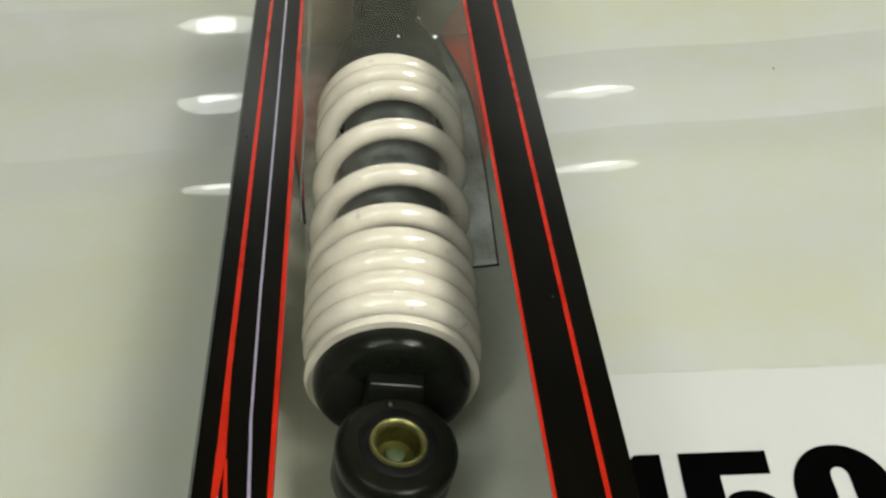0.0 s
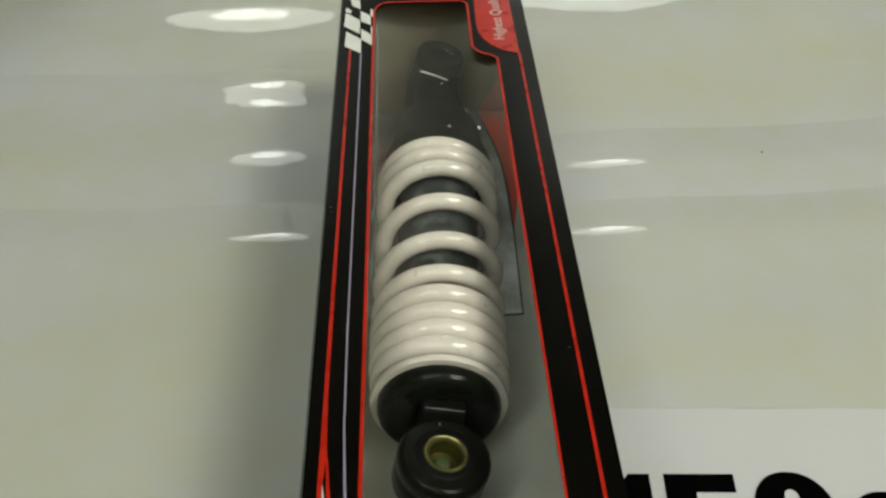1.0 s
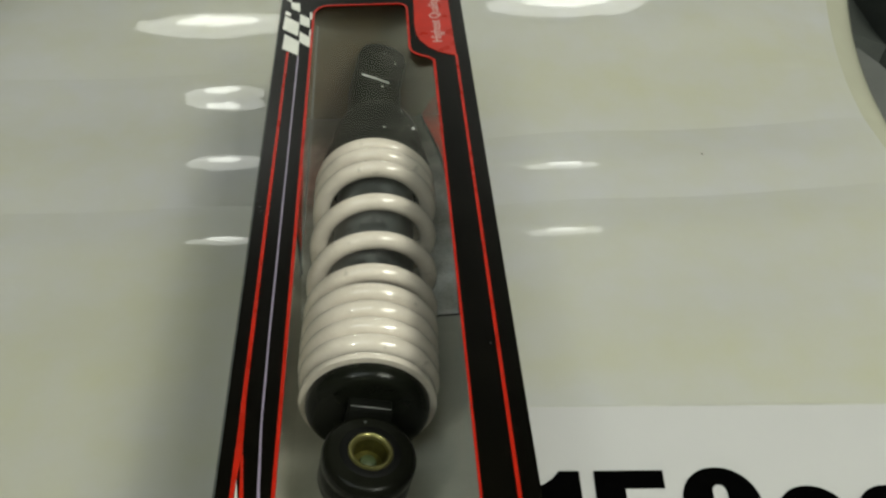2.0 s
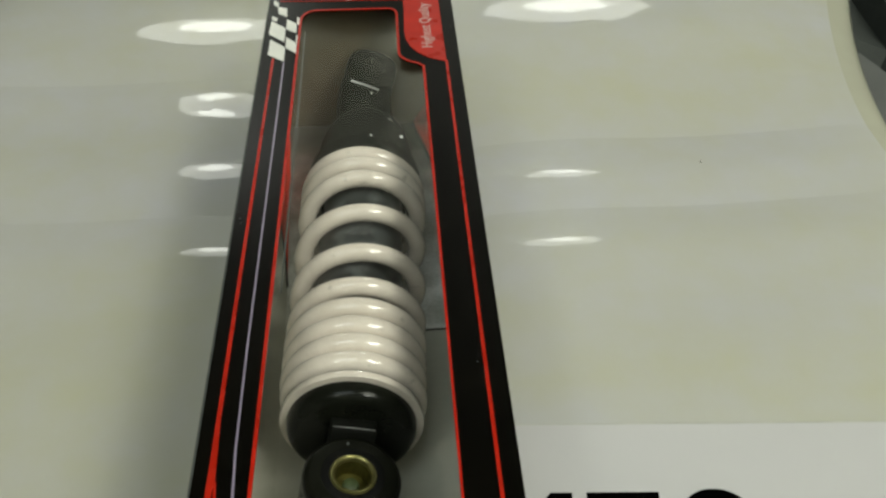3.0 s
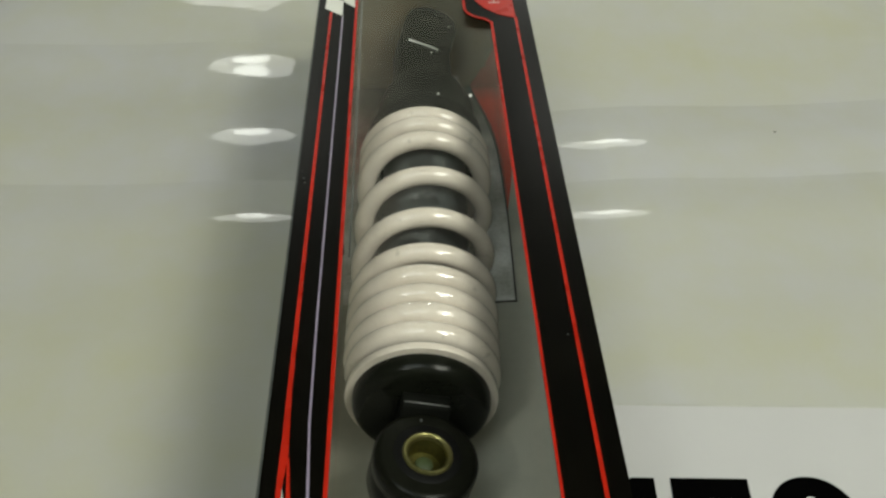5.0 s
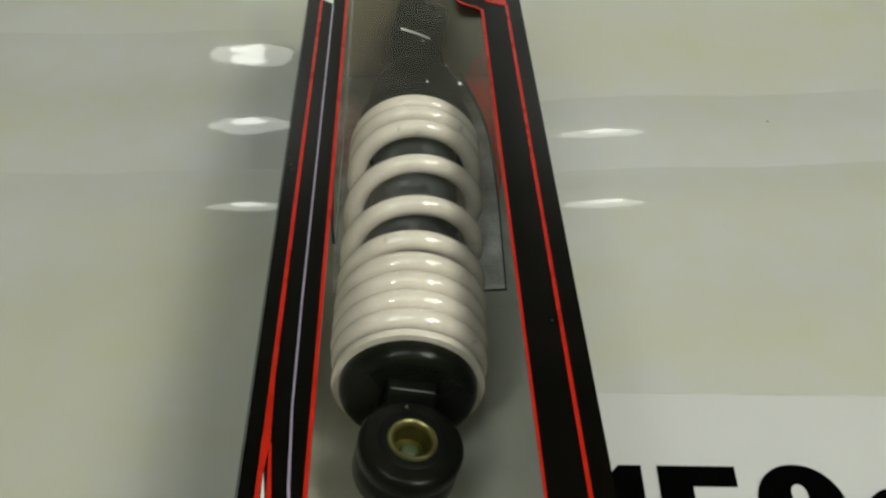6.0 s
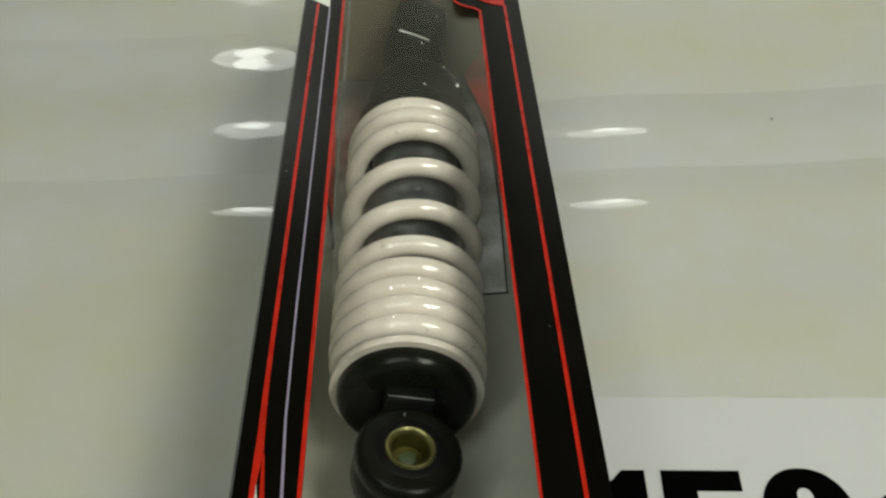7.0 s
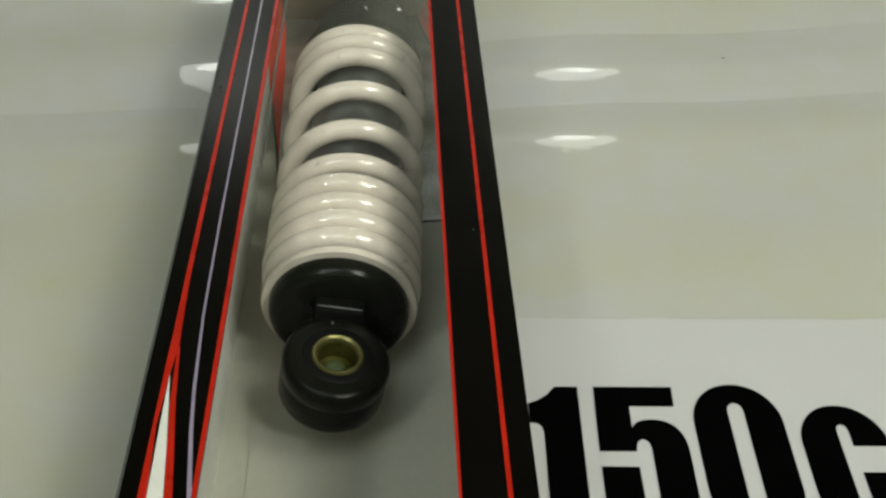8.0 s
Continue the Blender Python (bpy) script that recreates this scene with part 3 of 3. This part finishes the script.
    part("window_outline", plate(rim, P0, P1, [window]), BOX_RED, top, "red printed outline")
    part("stripe", ribbon([(0.0432, -0.0765), (0.0432, -L + 0.002)], [0.0012] * 2, P0, P1), BOX_RED, top, "red printed stripe")
    part("stripe", ribbon([(-0.0434, -0.0690), (-0.0438, -0.20), (-0.0440, -0.300), (-0.0436, -0.322)], [0.0011, 0.0012, 0.0014, 0.0022], P0, P1), BOX_RED, top, "red printed stripe")
    part("stripe", plate([(-0.0448, -0.322), (-0.0424, -0.322), (-0.0433, -0.333), (-0.0440, -0.350), (-0.0428, -0.3711), (-0.0425, -L + 0.002), (-0.0450, -L + 0.002), (-0.0449, -0.3711), (-0.0449, -0.345)], P0, P1), BOX_RED, top, "red printed stripe")
    part("wedge", plate([(-0.0433, -0.3335), (-0.0418, -0.345), (-0.0402, -0.358), (-0.0388, -0.3711), (-0.0372, -L + 0.002), (-0.0422, -L + 0.002), (-0.0427, -0.3711), (-0.0431, -0.350)], P0, P1), BOX_WHITE, top, "white printed wedge")
    part("stripe", ribbon([(-0.0424, -0.324), (-0.0410, -0.343), (-0.0392, -0.358), (-0.0376, -0.3711), (-0.0355, -L + 0.002)], [0.0006, 0.0014, 0.0018, 0.0020, 0.0022], P0, P1 + 0.0001), BOX_RED, top, "red printed stripe")
    part("pale_stripe", ribbon([(-0.0378, -0.0735), (-0.0378, -0.16), (-0.0378, -0.27), (-0.0374, -0.312), (-0.0362, -0.338), (-0.0350, -0.352), (-0.0326, -0.3715), (-0.0312, -L + 0.002)], [0.0007, 0.0006, 0.0006, 0.0006, 0.0008, 0.0009, 0.0012, 0.0013], P0, P1), BOX_LILAC, top, "pale lilac-grey printed stripe")
    checks = [((-0.0472, -0.0042), (-0.0444, -0.0085), (-0.0446, -0.0130), (-0.0474, -0.0095)),
              ((-0.0448, -0.0126), (-0.0397, -0.0148), (-0.0391, -0.0249), (-0.0439, -0.0206)),
              ((-0.0470, -0.0230), (-0.0440, -0.0262), (-0.0442, -0.0300), (-0.0472, -0.0272)),
              ((-0.0470, -0.0289), (-0.0390, -0.0378), (-0.0389, -0.0525), (-0.0475, -0.0434)),
              ((-0.0461, -0.0496), (-0.0380, -0.0583), (-0.0379, -0.0727), (-0.0464, -0.0650)),
              ((-0.0390, -0.0272), (-0.0335, -0.0330), (-0.0332, -0.0431), (-0.0387, -0.0385)),
              ((-0.0383, -0.0471), (-0.0324, -0.0545), (-0.0323, -0.0648), (-0.0379, -0.0585)),
              ((-0.0336, -0.0246), (-0.0323, -0.0268), (-0.0323, -0.0345), (-0.0335, -0.0322)),
              ((-0.0331, -0.0450), (-0.0323, -0.0460), (-0.0323, -0.0540), (-0.0330, -0.0530))]
    for q in checks:
        part("check", plate(q[::-1], P0, P1), BOX_WHITE, top, "white printed check")
    lab = [(0.0235, -0.0080), (0.0235, -0.0200), (0.0230, -0.0440), (0.0236, -0.0535), (0.0256, -0.0610), (0.0295, -0.0680), (0.0350, -0.0735), (0.0400, -0.0760), (0.0432, -0.0770), (0.0428, -0.0078)]
    label = part("red_label", plate(lab, P0, P1), BOX_RED, top, "red printed corner with white lettering")
    part("mark", plate([(-0.0158, -0.0006), (-0.0094, -0.0045), (-0.0053, -0.0068), (-0.0095, -0.0006)], P0, P1), BOX_WHITE, top, "white printed mark")
    part("mark", plate([(-0.0093, -0.0006), (-0.0051, -0.0072), (0.0048, -0.0075), (0.0030, -0.0006)], P0, P1), BOX_RED, top, "red printed mark")
    part("stripe", ribbon([(-0.0440, -0.0058), (-0.0056, -0.0075)], [0.0005] * 2, P0, P1), BOX_RED, top, "thin red printed stripe")
    part("stripe", ribbon([(0.0050, -0.0078), (0.0232, -0.0080)], [0.0005] * 2, P0, P1), BOX_RED, top, "thin red printed stripe")
    font = bpy.data.curves.new("label_text", "FONT")
    font.body, font.size, font.align_x, font.align_y, font.extrude = "Highest Quality", 0.0080, "CENTER", "CENTER", 0.00008
    text = new("label_text", font)
    text.matrix_world = pose(0.0345, -0.0385, P1 + 0.0001, 0, 0, 90)
    bpy.context.view_layer.update()
    me = bpy.data.meshes.new_from_object(text.evaluated_get(bpy.context.evaluated_depsgraph_get()))
    me.transform(text.matrix_world @ Matrix.Diagonal((0.985, 1.0, 1, 1)))
    bpy.data.objects.remove(text)
    me.materials.clear()
    me.materials.append(BOX_LETTER)
    letters = new("lettering", me)
    letters.parent = label
    letters["label"] = "white lettering Highest Quality"
    return b


display_box()

# ---- the shock absorber inside ----
X_LOW, X_TOP, Y_LOW, Y_TOP, Z_LOW, Z_TOP = -0.0055, -0.0012, -0.266, -0.126, 0.0330, 0.0330


def axis(y):
    u = (y - Y_LOW) / (Y_TOP - Y_LOW)
    return Vector((X_LOW + (X_TOP - X_LOW) * u, y, Z_LOW + (Z_TOP - Z_LOW) * u))


def along(y):
    """The pose whose z axis runs along the shock towards its upper end, at y."""
    d = (axis(0.1) - axis(-0.3)).normalized()
    m = d.to_track_quat("Z", "X").to_matrix().to_4x4()
    return Matrix.Translation(axis(y)) @ m


def shock_absorber():
    s = thing("shock_absorber", "motorcycle shock absorber with cream coil spring and black mounts", "shock absorber", (0, -0.2, BACK))
    crests = [-0.2514, -0.2420, -0.2326, -0.2225, -0.2100, -0.1889, -0.1620, -0.1366, -0.1256, -0.1175]
    rw = 0.0042
    pts = []
    n = 72

    def crest(u):
        i = max(0, min(len(crests) - 2, int(math.floor(u))))
        f = u - i
        y0, y1 = crests[i], crests[i + 1]
        m0 = (crests[i + 1] - crests[max(i - 1, 0)]) / (2 if i > 0 else 1)
        m1 = (crests[min(i + 2, len(crests) - 1)] - crests[i]) / (2 if i + 2 < len(crests) else 1)
        return y0 + f * m0 + f * f * (3 * (y1 - y0) - 2 * m0 - m1) + f ** 3 * (2 * (y0 - y1) + m0 + m1)
    steps = int((len(crests) - 1) * n)
    for k in range(-n // 3, steps + n // 3 + 1):
        u = k / n
        uu = min(max(u, 0), len(crests) - 1)
        y = crest(uu) + (u - uu) * 0.004
        c = axis(y)
        r = (0.0290 + 0.0018 * (y - Y_LOW) / (Y_TOP - Y_LOW)) - rw
        a = 2 * math.pi * u
        pts.append((c.x + r * math.sin(a), y - 0.08 * r * math.sin(a), c.z + r * math.cos(a)))
    part("coil_spring", sweep(pts, rw, 18, lambda f: min(1.06 if f < 0.42 else 0.98, 0.55 + f * 30, 0.55 + (1 - f) * 30)), COIL_WHITE, s, "cream powder-coated coil spring", True)
    part("seat_ring", lathe([(0.018, 0.0), (0.0277, 0.0), (0.0279, 0.0003), (0.0279, 0.0028), (0.0277, 0.0031), (0.018, 0.0031)], along(-0.2612), 72, True), COIL_WHITE, s, "cream spring seat ring", True)
    # Black ring added where only the dark gap under the coil shows.
    part("gap_ring", lathe([(0.018, 0.0), (0.0274, 0.0), (0.0274, 0.0004), (0.018, 0.0004)], along(-0.2581), 72, True), STEEL_BLACK, s, "thin dark ring standing in for the shaded gap")
    part("damper", lathe([(0.0, 0), (0.0195, 0), (0.0198, 0.002), (0.0198, 0.076), (0.0192, 0.077), (0.0192, 0.156), (0, 0.156)], along(-0.268), 64), TUBE_GREY, s, "worn black damper tube, reflections put into its pale streaks", True)
    cup = [(0.0, -0.0066), (0.0200, -0.0066), (0.0220, -0.0063), (0.0234, -0.0054), (0.0243, -0.0042), (0.0249, -0.0026), (0.0251, -0.0010), (0.0251, 0.0006), (0.0, 0.0006)]
    part("lower_cup", lathe(cup, along(-0.2617), 72), CUP_BLACK, s, "glossy black spring cup", True)
    shoulder = [(0.0, 0), (0.0270, 0), (0.0282, 0.0015), (0.0282, 0.010), (0.0275, 0.014), (0.0250, 0.018), (0.0240, 0.036), (0.0215, 0.046), (0.0170, 0.054), (0.0, 0.056)]
    part("upper_cup", lathe(shoulder, along(-0.1130), 72), SHADED_BLACK, s, "dull black upper spring cup", True)
    # lower eye, turned a little about the length of the shock
    eye_m = Matrix.Translation((-0.0038, -0.2937, 0.0452)) @ pose(0, 0, 0, 0, 12, 0)
    rim = [(0.0085, 0.0), (0.0150, 0.0), (0.0164, -0.0004), (0.0173, -0.0012), (0.0178, -0.0024), (0.0179, -0.0040), (0.0178, -0.0062), (0.0175, -0.0074), (0.0173, -0.0080)]
    skirt = [(0.0174, -0.0090), (0.0177, -0.0102), (0.0177, -0.0168), (0.0172, -0.0186), (0.0160, -0.0197), (0.0085, -0.0200)]
    eye = part("lower_eye", lathe(rim + skirt, eye_m, 72, True), EYE_BLACK, s, "black painted steel mounting eye", True)
    part("bush", lathe([(0.0064, -0.0010), (0.0065, -0.0002), (0.0069, 0.0006), (0.0075, 0.0010), (0.0080, 0.0009), (0.0085, 0.0003), (0.0087, -0.0004), (0.0087, -0.0206), (0.0064, -0.0206)], eye_m, 56, True), ZINC, eye, "dull yellow zinc-plated bush", True)
    part("bore", lathe([(0.0061, -0.0014), (0.00636, -0.0010), (0.00636, -0.0204), (0.0061, -0.0204)], eye_m, 56, True), BORE, eye, "olive plated bore of the bush", True)
    # Disc and floor added to give the pale spot deep in the bore.
    part("bore_spot", lathe([(0.0, -0.0052), (0.0020, -0.0053), (0.0029, -0.0058), (0.0032, -0.0066), (0.0032, -0.0080), (0.0, -0.0080)], eye_m, 40), SPOT_GREEN, eye, "added disc for the pale grey-green spot deep in the bore", True)
    part("bore_floor", lathe([(0.0, -0.0080), (0.0060, -0.0076), (0.0060, -0.0110), (0.0, -0.0110)], eye_m, 40), BORE, eye, "olive floor added in the bore around the spot", True)
    part("rubber_ring", lathe([(0.0086, 0.0002), (0.0112, 0.0002), (0.0115, 0.0), (0.0115, -0.002), (0.0086, -0.002)], eye_m, 48, True), RUBBER, eye, "black rubber ring", True)
    side = [(-0.2700, 0.0475), (-0.2745, 0.0475), (-0.2758, 0.0464), (-0.2775, 0.0420), (-0.2785, 0.0350), (-0.2785, 0.0200), (-0.2700, 0.0200)]
    neck = plate(side[::-1], -0.0085, 0.0085, m=Matrix.Translation((-0.0035, 0, 0.0475)) @ pose(0, 0, 0, 0, 12, 0) @ Matrix.Translation((0, 0, -0.0475)) @ Matrix(((0, 0, 1, 0), (1, 0, 0, 0), (0, 1, 0, 0), (0, 0, 0, 1))))
    bmesh.ops.bevel(neck, geom=neck.edges[:], offset=0.0009, segments=3, profile=0.5, affect="EDGES")
    part("neck", neck, SHADED_BLACK, s, "flat black neck of the lower eye", True)
    # Thin pale bar drawn for the lamp's highlight on the neck's edge.
    part("edge_line", sweep([(-0.0110, -0.2747, 0.0492), (-0.0062, -0.2748, 0.0482), (0.0008, -0.2749, 0.0467), (0.0042, -0.2750, 0.0459)], 0.00024, 6, lambda f: 0.4 + 2.4 * f * (1 - f)), NECK_GLINT, s, "pale line on the neck edge, a highlight put into its colour")
    # upper eye
    top_m = Matrix.Translation((0.0058, -0.0182, 0.0550)) @ pose(0, 0, 0, 0, 15, 0)
    eye2 = part("upper_eye", lathe([(0.0060, 0.0), (0.0112, 0.0), (0.0132, -0.0010), (0.0142, -0.004), (0.0144, -0.008), (0.0144, -0.026), (0.013, -0.029), (0.0060, -0.030)], top_m, 56, True), SHADED_BLACK, s, "dull black upper mounting eye", True)
    part("bush", lathe([(0.0, -0.002), (0.0060, -0.002), (0.0060, -0.028), (0.0, -0.028)], top_m, 40), SHADED_BLACK, eye2, "dark bush", True)
    neck_m = Matrix.Translation((0.0004, 0, 0.0478)) @ pose(0, 0, 0, 0, 15, 0)
    up = box(-0.0125, 0.0155, -0.0700, -0.0215, -0.022, 0.0, 0.004, 3)
    bmesh.ops.transform(up, matrix=neck_m, verts=up.verts[:])
    part("upper_neck", up, SHADED_BLACK, s, "black upper neck")
    scratch = sweep([neck_m @ Vector(p) for p in ((-0.0080, -0.0318, 0.0003), (0.0, -0.0334, 0.0004), (0.0078, -0.0358, 0.0003))], 0.00050, 6)
    part("scratch", scratch, LINT, s, "bare pale scratch in the paint")
    return s


shock_absorber()

# ---- dust ----
def fleck(x, y, z, r, seed):
    bm = bmesh.new()
    bmesh.ops.create_icosphere(bm, subdivisions=2, radius=1)
    for v in bm.verts:
        p = v.co * (1 + 0.5 * noise.noise(v.co * 2 + Vector((seed, 0, 0))))
        v.co = Vector((x + p.x * r, y + p.y * r * 1.3, z + p.z * r * 0.4))
    ob = part("dust_fleck", bm, LINT)
    return tagged(ob, "tiny pale dust fleck on the clear film", "dust", group="dust flecks")


for k, (x, y, z, r) in enumerate([(0.0188, -0.1345, 0.0806, 0.0008), (0.0050, -0.1320, 0.0803, 0.0005), (0.0136, -0.1195, 0.0805, 0.00035), (0.0063, -0.0625, 0.0805, 0.0003), (0.0119, -0.0745, 0.0805, 0.0003)]):
    fleck(x, y, z, r, k)
mote = fleck(-0.0056, -0.2824, 0.0484, 0.0005, 8)
mote.data.materials[0] = CREASE
tagged(mote, "tiny grey dust fleck on the black neck", "dust")
tagged(fleck(0.0042, -0.0463, 0.0506, 0.0005, 7), "tiny pale dust fleck on the black mount", "dust")
for k, (x, y, r) in enumerate([(0.0406, -0.2804, 0.00032), (-0.0472, -0.1975, 0.0005), (-0.0482, -0.1931, 0.0003), (-0.0466, -0.2004, 0.0004), (0.0476, -0.0414, 0.0004), (0.0232, -0.0571, 0.0004)]):
    chip = fleck(x, y, H + 0.0002, r, 20 + k)
    chip.data.materials[0] = CHIP
    tagged(chip, "tiny pale fleck on the black box", "dust")
speck = fleck(0.1945, -0.0495, -0.0015, 0.00055, 9)
speck.data.materials[0] = EDGE_DARK
tagged(speck, "tiny dark speck of dirt on the white panel", "dirt", group="specks")
